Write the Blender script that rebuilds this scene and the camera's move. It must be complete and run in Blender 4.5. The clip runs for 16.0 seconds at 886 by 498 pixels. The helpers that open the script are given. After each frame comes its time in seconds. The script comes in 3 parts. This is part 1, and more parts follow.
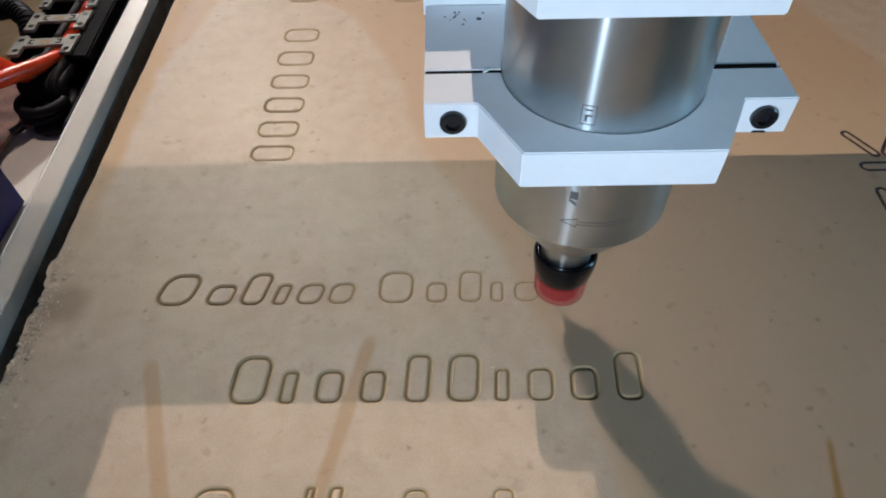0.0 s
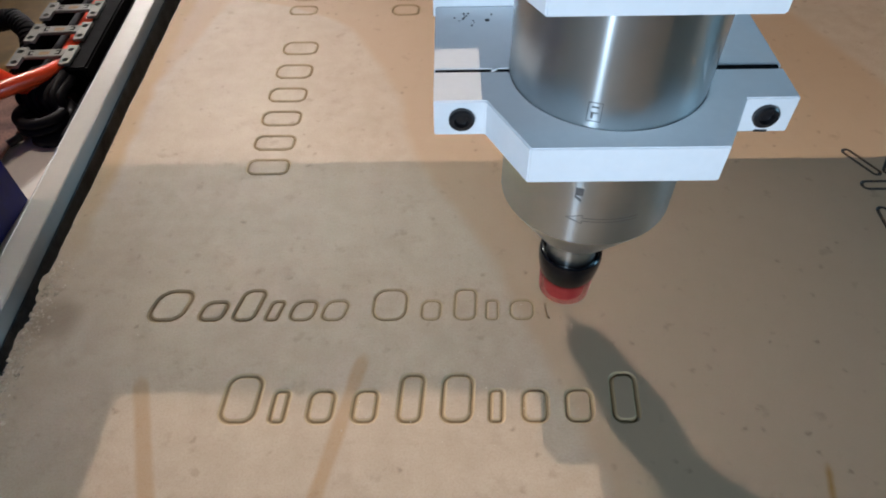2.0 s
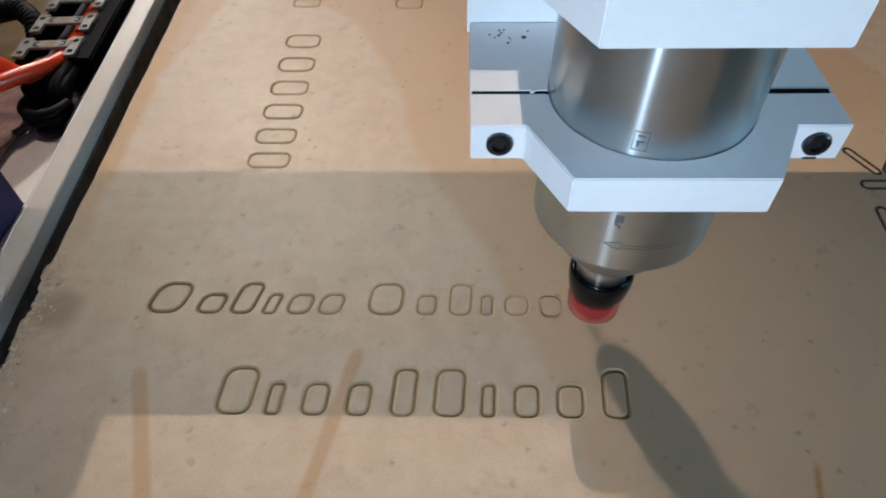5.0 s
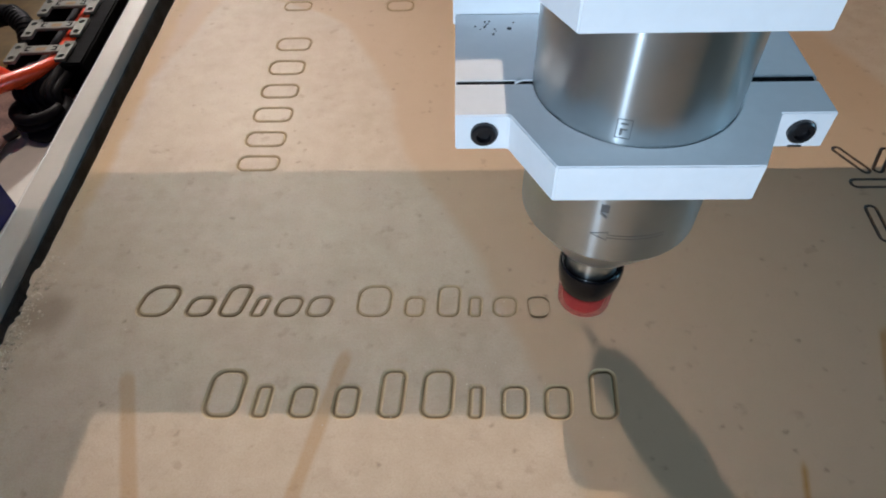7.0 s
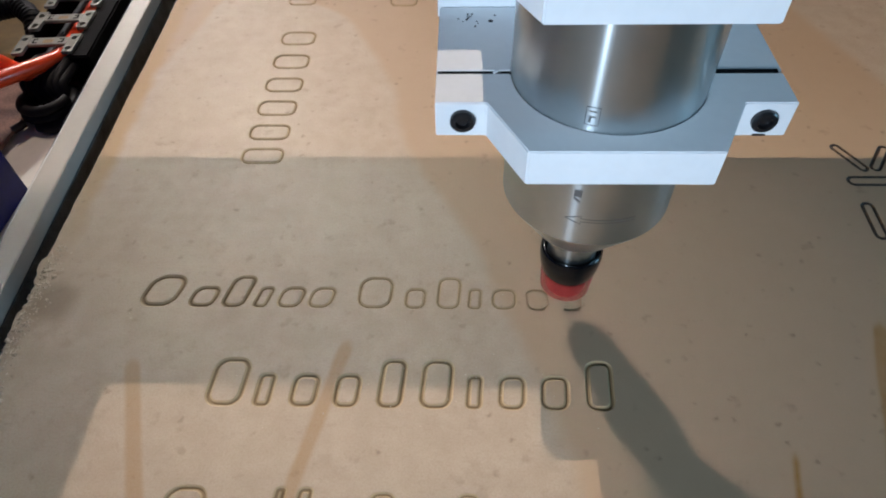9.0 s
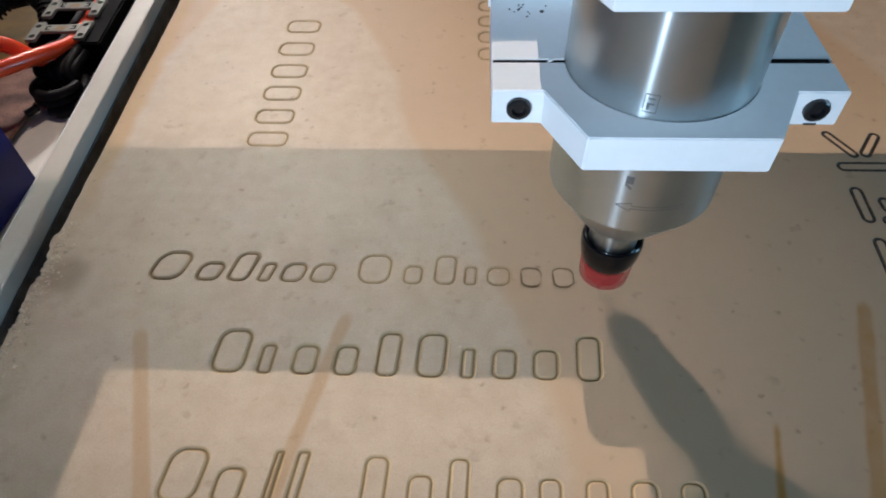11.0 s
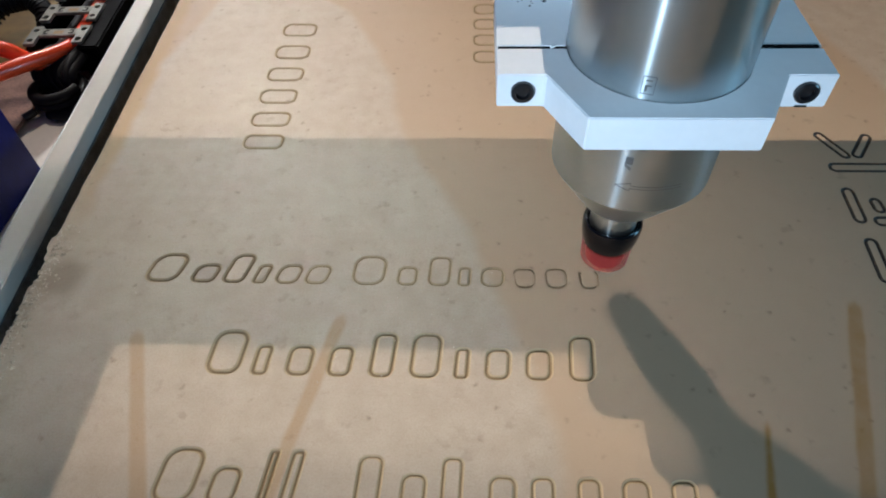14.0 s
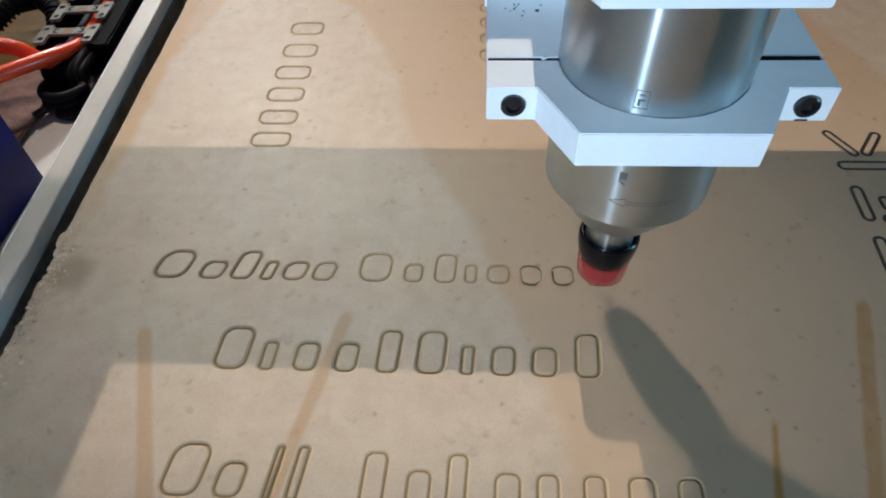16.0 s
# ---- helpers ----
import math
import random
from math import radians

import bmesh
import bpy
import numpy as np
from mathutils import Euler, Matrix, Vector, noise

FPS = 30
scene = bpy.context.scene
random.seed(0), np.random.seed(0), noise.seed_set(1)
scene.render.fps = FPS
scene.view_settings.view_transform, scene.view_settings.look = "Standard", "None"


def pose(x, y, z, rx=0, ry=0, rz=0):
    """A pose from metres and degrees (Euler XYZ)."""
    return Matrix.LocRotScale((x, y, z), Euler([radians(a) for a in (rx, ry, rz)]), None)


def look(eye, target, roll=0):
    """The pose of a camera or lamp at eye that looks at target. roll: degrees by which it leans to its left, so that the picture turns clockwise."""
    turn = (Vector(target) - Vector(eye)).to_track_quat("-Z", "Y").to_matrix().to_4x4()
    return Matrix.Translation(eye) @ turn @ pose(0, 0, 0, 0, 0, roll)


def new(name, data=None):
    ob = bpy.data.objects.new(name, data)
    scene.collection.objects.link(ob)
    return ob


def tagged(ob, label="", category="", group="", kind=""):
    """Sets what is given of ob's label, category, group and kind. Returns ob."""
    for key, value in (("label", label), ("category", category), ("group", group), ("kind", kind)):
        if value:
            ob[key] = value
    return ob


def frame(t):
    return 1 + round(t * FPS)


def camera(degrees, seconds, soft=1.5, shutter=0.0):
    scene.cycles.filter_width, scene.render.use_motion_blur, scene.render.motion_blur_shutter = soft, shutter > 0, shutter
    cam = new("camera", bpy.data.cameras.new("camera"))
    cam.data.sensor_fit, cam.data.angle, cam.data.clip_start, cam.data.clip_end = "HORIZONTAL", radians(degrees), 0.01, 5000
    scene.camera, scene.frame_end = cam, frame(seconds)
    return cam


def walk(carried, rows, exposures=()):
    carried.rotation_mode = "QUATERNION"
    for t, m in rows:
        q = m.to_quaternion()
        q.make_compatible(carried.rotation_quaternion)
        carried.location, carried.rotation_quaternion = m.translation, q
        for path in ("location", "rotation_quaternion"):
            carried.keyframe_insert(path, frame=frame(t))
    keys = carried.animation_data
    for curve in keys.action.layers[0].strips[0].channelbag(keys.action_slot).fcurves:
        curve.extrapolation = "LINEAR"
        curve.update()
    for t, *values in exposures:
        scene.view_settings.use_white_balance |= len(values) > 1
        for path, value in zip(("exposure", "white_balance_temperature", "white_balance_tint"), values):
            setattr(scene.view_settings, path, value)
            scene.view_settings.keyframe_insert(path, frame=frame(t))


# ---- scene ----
# camera: seconds, eye, degrees down, heading, roll
CAMERA_ROWS = [
    (0, -0.1062, -0.2218, 0.3096, 49.51, 0.80, -1.52),
    (0.5, -0.1072, -0.2183, 0.3078, 49.08, 0.66, -1.28),
    (1, -0.1050, -0.2160, 0.3075, 49.07, 0.80, -1.19),
    (1.5, -0.1023, -0.2150, 0.3071, 49.04, 0.89, -0.95),
    (2, -0.1013, -0.2151, 0.3103, 48.77, 1.19, -1.37),
    (2.5, -0.1002, -0.2132, 0.3137, 48.53, 1.66, -1.67),
    (3, -0.0986, -0.2135, 0.3094, 49.39, 1.71, -0.97),
    (3.5, -0.0985, -0.2189, 0.3072, 49.63, 2.37, -0.90),
    (4, -0.0970, -0.2175, 0.3107, 49.68, 2.39, -1.23),
    (6.5, -0.0891, -0.2137, 0.3151, 49.38, 2.26, -1.75),
    (7, -0.0867, -0.2150, 0.3137, 49.37, 2.33, -1.98),
    (7.5, -0.0868, -0.2164, 0.3148, 49.74, 2.51, -1.87),
    (8, -0.0836, -0.2128, 0.3156, 49.65, 2.27, -1.79),
    (8.5, -0.0835, -0.2146, 0.3152, 49.73, 2.15, -1.29),
    (9, -0.0853, -0.2199, 0.3171, 49.77, 2.70, -1.73),
    (11.5, -0.0762, -0.2389, 0.3189, 49.96, 3.62, -1.86),
    (12, -0.0742, -0.2354, 0.3176, 50.02, 3.17, -1.78),
    (12.5, -0.0757, -0.2382, 0.3174, 50.07, 3.35, -1.69),
    (13, -0.0774, -0.2402, 0.3200, 49.94, 3.68, -1.79),
    (13.5, -0.0770, -0.2403, 0.3217, 49.84, 3.84, -2.16),
    (14, -0.0751, -0.2400, 0.3211, 49.75, 3.59, -2.08),
    (14.5, -0.0725, -0.2390, 0.3210, 49.94, 3.54, -2.28),
    (15, -0.0737, -0.2406, 0.3225, 50.05, 4.19, -2.51),
    (15.5, -0.0746, -0.2413, 0.3229, 49.86, 3.98, -2.20),
    (16, -0.0747, -0.2421, 0.3198, 49.66, 4.52, -2.64),
]
cam = camera(69.36, 16.0, soft=1.9)
walk(cam, [(t, pose(x, y, z, 90 - down, 0, head) @ pose(0, 0, 0, 0, 0, roll)) for t, x, y, z, down, head, roll in CAMERA_ROWS],
     [(0, -0.07, 5980, 12), (8.5, -0.06, 6000, 12), (11.5, 0.08, 5840, 10), (14, 0.10, 5660, 7), (16, 0.10, 5660, 7)])
# cutter: seconds, across, along, up
CUTTER_ROWS = [
    (0, -0.0439, -0.0019, -0.0005),
    (0.5, -0.0440, 0.0124, -0.0004),
    (1, -0.0423, 0.0139, -0.0001),
    (1.5, -0.0435, 0.0112, -0.0006),
    (2, -0.0370, 0.0128, -0.0004),
    (2.5, -0.0317, 0.0083, -0.0006),
    (3, -0.0290, -0.0028, 0.0001),
    (3.5, -0.0229, 0.0001, 0.0023),
    (4, -0.0186, -0.0018, -0.0008),
    (4.2, -0.0188, -0.0022, -0.0006),
    (5.2, -0.0192, -0.0026, -0.0006),
    (6.3, -0.0178, -0.0024, -0.0006),
    (6.5, -0.0172, -0.0020, -0.0006),
    (7, -0.0174, 0.0003, 0.0023),
    (7.5, -0.0146, 0.0008, -0.0008),
    (8, -0.0119, 0.0061, -0.0006),
    (8.5, -0.0177, 0.0131, -0.0003),
    (9, -0.0256, 0.0081, -0.0002),
    (9.5, -0.0250, 0.0025, -0.0004),
    (10, -0.0190, -0.0020, -0.0004),
    (10.3, -0.0160, -0.0020, 0.0018),
    (10.8, -0.0030, -0.0012, 0.0018),
    (11.1, 0.0012, -0.0005, -0.0004),
    (11.3, 0.0000, 0.0027, -0.0006),
    (11.5, -0.0033, 0.0061, -0.0008),
    (12, -0.0055, 0.0117, -0.0004),
    (12.5, -0.0052, 0.0119, -0.0005),
    (13, 0.0009, -0.0009, -0.0008),
    (13.5, 0.0059, 0.0132, -0.0007),
    (14, 0.0073, 0.0132, -0.0004),
    (14.5, 0.0043, 0.0065, -0.0008),
    (15, 0.0023, -0.0017, -0.0005),
    (15.5, -0.0011, -0.0026, 0.0005),
    (16, 0.0000, 0.0000, 0.0000),
]

# ---- light ----
world = bpy.data.worlds.new("workshop_air")
scene.world = world
world.use_nodes = True
world.node_tree.nodes["Background"].inputs[0].default_value = (0.62, 0.70, 0.85, 1)
world.node_tree.nodes["Background"].inputs[1].default_value = 0.16


def lamp(name, eye, target, size, watts, colour, spread=180):
    data = bpy.data.lights.new(name, "AREA")
    data.spread = radians(spread)
    data.shape, data.size, data.energy, data.color = "DISK", size, watts, colour
    ob = new(name, data)
    ob.matrix_world = look(eye, target)
    return ob


lamp("ceiling_lamp", (-1.03, 1.215, 2.70), (0.28, -0.02, 0), 0.022, 3.35, (1.0, 0.79, 0.605), 42)
lamp("wall_lamp", (-1.12, 2.40, 1.47), (-0.212, 0.095, 0), 0.17, 0.83, (1.0, 0.91, 0.80), 17)
lamp("work_lamp", (-0.34, -0.80, 0.31), (-0.02, 0, 0.17), 0.014, 0.64, (0.71, 0.87, 1.0), 54)
# unseen cool fill added from the right, for shadows and the rail face
lamp("side_fill", (2.9, -0.2, 0.9), (0, 0, 0.0), 0.9, 30, (0.40, 0.77, 1.0))


# ---- materials ----
def material(name):
    m = bpy.data.materials.new(name)
    m.use_nodes = True
    t = m.node_tree
    return m, t, t.nodes["Principled BSDF"]


def node(t, kind, **values):
    n = t.nodes.new(kind)
    for k, v in values.items():
        n.inputs[k].default_value = v
    return n


def maths(t, op, a, b=None, c=None, clamp=False):
    n = t.nodes.new("ShaderNodeMath")
    n.operation, n.use_clamp = op, clamp
    for i, v in enumerate((a, b, c)):
        if v is None:
            continue
        if isinstance(v, (int, float)):
            n.inputs[i].default_value = v
        else:
            t.links.new(v, n.inputs[i])
    return n.outputs[0]


def mixed(t, fac, a, b, how="MIX"):
    n = t.nodes.new("ShaderNodeMix")
    n.data_type, n.blend_type = "RGBA", how
    for sock, v in ((n.inputs[0], fac), (n.inputs[6], a), (n.inputs[7], b)):
        if isinstance(v, (int, float)):
            sock.default_value = v
        elif isinstance(v, tuple):
            sock.default_value = (*v, 1)
        else:
            t.links.new(v, sock)
    return n.outputs[2]


def ramp(t, value, lo, hi):
    n = t.nodes.new("ShaderNodeMapRange")
    n.interpolation_type = "SMOOTHSTEP"
    t.links.new(value, n.inputs[0])
    n.inputs[1].default_value, n.inputs[2].default_value = lo, hi
    return n.outputs[0]


def noise_of(t, coords, scale, detail=4.0, rough=0.55):
    n = node(t, "ShaderNodeTexNoise", Scale=scale, Detail=detail, Roughness=rough)
    t.links.new(coords, n.inputs["Vector"])
    return n.outputs["Fac"]


def bump(t, bsdf, height, strength, distance):
    b = node(t, "ShaderNodeBump", Strength=strength, Distance=distance)
    t.links.new(height, b.inputs["Height"])
    t.links.new(b.outputs[0], bsdf.inputs["Normal"])


def coords_of(t):
    return t.nodes.new("ShaderNodeTexCoord").outputs["Object"]


def simple(name, colour, rough, metal=0.0, vary=0.12, scale=60.0, relief=0.15, coat=0.0, gloss=0.5):
    m, t, b = material(name)
    c = coords_of(t)
    big, fine = noise_of(t, c, scale), noise_of(t, c, scale * 9, 3)
    f = maths(t, "ADD", maths(t, "MULTIPLY", big, 0.6), maths(t, "MULTIPLY", fine, 0.4))
    dark = tuple(v * (1 - vary * 1.6) for v in colour)
    light = tuple(min(1, v * (1 + vary)) for v in colour)
    t.links.new(mixed(t, ramp(t, f, 0.3, 0.7), dark, light), b.inputs["Base Color"])
    t.links.new(maths(t, "MULTIPLY_ADD", fine, 0.25 * rough, rough * 0.87, True), b.inputs["Roughness"])
    b.inputs["Metallic"].default_value = metal
    b.inputs["Coat Weight"].default_value = coat
    b.inputs["Specular IOR Level"].default_value = gloss
    bump(t, b, f, relief, 0.0005)
    return m


# brown stripes left on the board: (x0, y0, x1, y1, half width)
STRIPES = [(-0.2741, -0.035, -0.2335, -0.150, 0.0044, 0.62), (-0.1510, -0.0215, -0.1775, -0.145, 0.0042, 0.68),
           (0.1578, -0.0060, 0.1130, -0.150, 0.0046, 1.0), (0.0832, -0.0860, 0.0690, -0.150, 0.0024, 1.5)]


def board_material():
    m, t, b = material("mdf")
    c = coords_of(t)
    sep = t.nodes.new("ShaderNodeSeparateXYZ")
    t.links.new(c, sep.inputs[0])
    x, y, z = sep.outputs
    fine, mid, big = noise_of(t, c, 900, 3), noise_of(t, c, 70, 5), noise_of(t, c, 9, 4)
    col = mixed(t, ramp(t, mid, 0.3, 0.72), (0.405, 0.312, 0.222), (0.445, 0.348, 0.252))
    col = mixed(t, maths(t, "MULTIPLY", ramp(t, big, 0.42, 0.68), 0.35), col, (0.50, 0.405, 0.300))
    col = mixed(t, maths(t, "MULTIPLY", ramp(t, noise_of(t, c, 34, 6, 0.72), 0.54, 0.72), 0.24), col, (0.22, 0.15, 0.10))
    col = mixed(t, maths(t, "MULTIPLY", ramp(t, noise_of(t, c, 15, 6, 0.7), 0.50, 0.66), 0.30), col, (0.43, 0.345, 0.265))
    col = mixed(t, maths(t, "MULTIPLY", ramp(t, noise_of(t, c, 130, 4, 0.7), 0.56, 0.72), 0.22), col, (0.24, 0.165, 0.11))
    # fibres
    col = mixed(t, maths(t, "MULTIPLY", ramp(t, fine, 0.35, 0.75), 0.22), col, (0.25, 0.16, 0.09))
    # wobbling place for soft edges of stains and browner zones
    wob = maths(t, "MULTIPLY", maths(t, "SUBTRACT", noise_of(t, c, 26, 3), 0.5), 0.018)
    # browner board face past a drawn edge, beside the paler middle
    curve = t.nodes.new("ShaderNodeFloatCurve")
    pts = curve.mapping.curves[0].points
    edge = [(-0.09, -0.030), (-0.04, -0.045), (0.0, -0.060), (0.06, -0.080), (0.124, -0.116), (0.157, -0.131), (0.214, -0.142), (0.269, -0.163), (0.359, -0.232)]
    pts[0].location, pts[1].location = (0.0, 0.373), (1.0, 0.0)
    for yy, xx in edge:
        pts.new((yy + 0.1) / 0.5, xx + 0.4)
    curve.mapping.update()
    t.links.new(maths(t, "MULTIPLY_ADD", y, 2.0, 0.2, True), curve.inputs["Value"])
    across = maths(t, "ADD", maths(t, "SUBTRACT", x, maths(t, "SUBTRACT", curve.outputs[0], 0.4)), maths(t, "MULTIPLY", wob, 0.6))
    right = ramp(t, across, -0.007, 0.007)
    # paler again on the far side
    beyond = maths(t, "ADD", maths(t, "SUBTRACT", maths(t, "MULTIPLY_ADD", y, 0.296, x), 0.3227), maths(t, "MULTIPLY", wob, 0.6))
    browner = maths(t, "SUBTRACT", right, ramp(t, beyond, -0.009, 0.009), clamp=True)
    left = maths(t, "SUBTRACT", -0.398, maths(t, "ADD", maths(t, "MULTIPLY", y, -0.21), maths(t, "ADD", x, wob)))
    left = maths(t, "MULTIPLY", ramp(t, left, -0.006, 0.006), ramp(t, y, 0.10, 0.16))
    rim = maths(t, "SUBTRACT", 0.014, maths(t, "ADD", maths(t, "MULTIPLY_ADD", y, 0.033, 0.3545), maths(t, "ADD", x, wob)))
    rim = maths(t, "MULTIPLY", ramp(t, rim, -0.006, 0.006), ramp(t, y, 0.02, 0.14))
    browner = maths(t, "MAXIMUM", browner, left)
    col = mixed(t, maths(t, "MULTIPLY", browner, 0.80), col, (0.400, 0.272, 0.164))
    col = mixed(t, maths(t, "MULTIPLY", rim, 0.8), col, (0.38, 0.24, 0.10))
    # dark flecks
    vor = node(t, "ShaderNodeTexVoronoi", Scale=82.0, Randomness=1.0)
    warp = t.nodes.new("ShaderNodeVectorMath")
    warp.operation = "MULTIPLY_ADD"
    nz = node(t, "ShaderNodeTexNoise", Scale=160.0, Detail=3.0)
    t.links.new(c, nz.inputs["Vector"])
    t.links.new(nz.outputs["Color"], warp.inputs[0])
    warp.inputs[1].default_value = (0.007, 0.007, 0.007)
    t.links.new(c, warp.inputs[2])
    t.links.new(warp.outputs[0], vor.inputs["Vector"])
    fleck = maths(t, "MULTIPLY", ramp(t, maths(t, "SUBTRACT", 0.20, vor.outputs["Distance"]), 0.0, 0.17), ramp(t, noise_of(t, c, 41, 2), 0.45, 0.62))
    blot = ramp(t, noise_of(t, c, 62, 3, 0.6), 0.63, 0.74)
    fleck = maths(t, "MAXIMUM", fleck, maths(t, "MULTIPLY", blot, 0.55))
    col = mixed(t, maths(t, "MULTIPLY", fleck, 0.42), col, (0.12, 0.07, 0.04))
    # stripes
    for x0, y0, x1, y1, half, strong in STRIPES:
        n = math.hypot(x1 - x0, y1 - y0)
        ux, uy = (x1 - x0) / n, (y1 - y0) / n
        along = maths(t, "ADD", maths(t, "MULTIPLY", maths(t, "SUBTRACT", x, x0), ux), maths(t, "MULTIPLY", maths(t, "SUBTRACT", y, y0), uy))
        off = maths(t, "ABSOLUTE", maths(t, "ADD", maths(t, "MULTIPLY", maths(t, "SUBTRACT", x, x0), -uy), maths(t, "MULTIPLY", maths(t, "SUBTRACT", y, y0), ux)))
        off = maths(t, "ADD", off, maths(t, "MULTIPLY", wob, 0.22))
        k = maths(t, "MULTIPLY", ramp(t, maths(t, "SUBTRACT", half, off), -0.0012, 0.0020), ramp(t, maths(t, "SUBTRACT", along, maths(t, "MULTIPLY", off, 0.8)), -0.003, 0.005))
        k = maths(t, "MULTIPLY", maths(t, "MULTIPLY", k, strong), maths(t, "MULTIPLY_ADD", mid, 0.7, 0.30, True), clamp=True)
        col = mixed(t, k, col, (0.300, 0.150, 0.030))
    # round grease spot near the rim
    d = maths(t, "POWER", maths(t, "ADD", maths(t, "POWER", maths(t, "ADD", x, 0.338), 2), maths(t, "POWER", maths(t, "ADD", y, -0.004), 2)), 0.5)
    col = mixed(t, maths(t, "MULTIPLY", ramp(t, maths(t, "SUBTRACT", 0.018, maths(t, "ADD", d, wob)), -0.004, 0.012), 0.5), col, (0.16, 0.11, 0.06))
    # grooves: pale golden fresh walls, bottoms painted brown for shade, far wide marks scorched
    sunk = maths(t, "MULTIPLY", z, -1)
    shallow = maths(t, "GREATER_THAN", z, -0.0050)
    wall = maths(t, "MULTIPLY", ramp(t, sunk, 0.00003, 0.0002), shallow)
    bottom_shade = maths(t, "MULTIPLY", ramp(t, sunk, 0.0005, 0.0011), shallow)
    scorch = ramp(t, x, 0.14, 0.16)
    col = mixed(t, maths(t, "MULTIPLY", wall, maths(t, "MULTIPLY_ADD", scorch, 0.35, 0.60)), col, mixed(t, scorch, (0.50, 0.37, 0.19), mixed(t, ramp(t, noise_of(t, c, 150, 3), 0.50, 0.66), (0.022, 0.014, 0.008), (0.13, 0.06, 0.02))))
    col = mixed(t, maths(t, "MULTIPLY", bottom_shade, maths(t, "MULTIPLY_ADD", scorch, 0.38, 0.58)), col, mixed(t, scorch, (0.12, 0.064, 0.020), (0.016, 0.010, 0.006)))
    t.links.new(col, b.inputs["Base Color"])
    b.inputs["Roughness"].default_value = 0.62
    b.inputs["Specular IOR Level"].default_value = 0.35
    h = maths(t, "ADD", maths(t, "MULTIPLY", fine, 0.6), maths(t, "MULTIPLY", mid, 0.4))
    bump(t, b, h, 0.16, 0.0005)
    return m


def steel_material():
    m, t, b = material("brushed_steel")
    c = coords_of(t)
    mp = t.nodes.new("ShaderNodeMapping")
    mp.inputs["Scale"].default_value = (1, 1, 0.02)
    t.links.new(c, mp.inputs[0])
    streak, dull = noise_of(t, mp.outputs[0], 420, 4), noise_of(t, c, 26, 4)
    col = mixed(t, ramp(t, dull, 0.3, 0.7), (0.52, 0.56, 0.57), (0.60, 0.64, 0.65))
    col = mixed(t, maths(t, "MULTIPLY", streak, 0.12), col, (0.42, 0.44, 0.44))
    t.links.new(col, b.inputs["Base Color"])
    b.inputs["Metallic"].default_value = 1.0
    t.links.new(maths(t, "MULTIPLY_ADD", dull, 0.03, 0.185), b.inputs["Roughness"])
    b.inputs["Anisotropic"].default_value = 1.0
    b.inputs["Anisotropic Rotation"].default_value = 0.25
    tan = t.nodes.new("ShaderNodeTangent")
    tan.direction_type, tan.axis = "RADIAL", "Z"
    t.links.new(tan.outputs[0], b.inputs["Tangent"])
    # coarser scratches spread the rest of the light
    wide = t.nodes.new("ShaderNodeBsdfPrincipled")
    t.links.new(col, wide.inputs["Base Color"])
    wide.inputs["Metallic"].default_value = 1.0
    wide.inputs["Roughness"].default_value = 0.40
    mix = t.nodes.new("ShaderNodeMixShader")
    mix.inputs[0].default_value = 0.36
    t.links.new(b.outputs[0], mix.inputs[1])
    t.links.new(wide.outputs[0], mix.inputs[2])
    t.links.new(mix.outputs[0], t.nodes["Material Output"].inputs[0])
    return m


def red_ring_material():
    m, t, b = material("red_plastic_spinning")
    b.inputs["Base Color"].default_value = (0.58, 0.045, 0.04, 1)
    b.inputs["Roughness"].default_value = 0.35
    clear = t.nodes.new("ShaderNodeBsdfTransparent")
    mix = t.nodes.new("ShaderNodeMixShader")
    mix.inputs[0].default_value = 0.46
    t.links.new(clear.outputs[0], mix.inputs[1])
    t.links.new(b.outputs[0], mix.inputs[2])
    t.links.new(mix.outputs[0], t.nodes["Material Output"].inputs[0])
    return m


MDF = board_material()
STEEL = steel_material()
RED_RING = red_ring_material()
HUB_RED = simple("red_hub", (0.36, 0.055, 0.045), 0.45, vary=0.2, relief=0.05)
WHITE_PAINT = simple("white_powder_coat", (0.80, 0.82, 0.84), 0.42, vary=0.02, scale=30, relief=0.03)
RAIL_PAINT = simple("white_rail_paint", (0.52, 0.48, 0.43), 0.30, vary=0.03, scale=12, relief=0.08, coat=0.3)
DECK_PAINT = simple("white_deck_paint", (0.76, 0.72, 0.66), 0.40, vary=0.04, scale=14, relief=0.06)
BLUE_PAINT = simple("blue_machine_paint", (0.006, 0.012, 0.13), 0.45, vary=0.15, relief=0.1, gloss=0.2)
BLACK_OXIDE = simple("black_oxide", (0.012, 0.012, 0.014), 0.32, vary=0.3, relief=0.1)
NUT_BLACK = simple("black_nut", (0.003, 0.003, 0.004), 0.14, vary=0.2, relief=0.02, coat=0.0, gloss=0.22)
CABLE_BLACK = simple("cable_rubber", (0.006, 0.006, 0.009), 0.6, vary=0.3, relief=0.2, gloss=0.22)
CHAIN_BLACK = simple("chain_plastic", (0.004, 0.004, 0.005), 0.7, vary=0.3, relief=0.2, gloss=0.05)
CHAIN_GREY = simple("chain_bar_grey", (0.205, 0.195, 0.168), 0.5, vary=0.15, relief=0.2)
HOSE_RED = simple("red_hose", (0.92, 0.075, 0.018), 0.30, vary=0.05, relief=0.02, coat=0.2)
# dark bed steel that also stands in for shade beside the rail
BED_AND_SHADE = simple("bed_and_gap_shade", (0.13, 0.14, 0.15), 0.6, vary=0.3, relief=0.2, gloss=0.25)
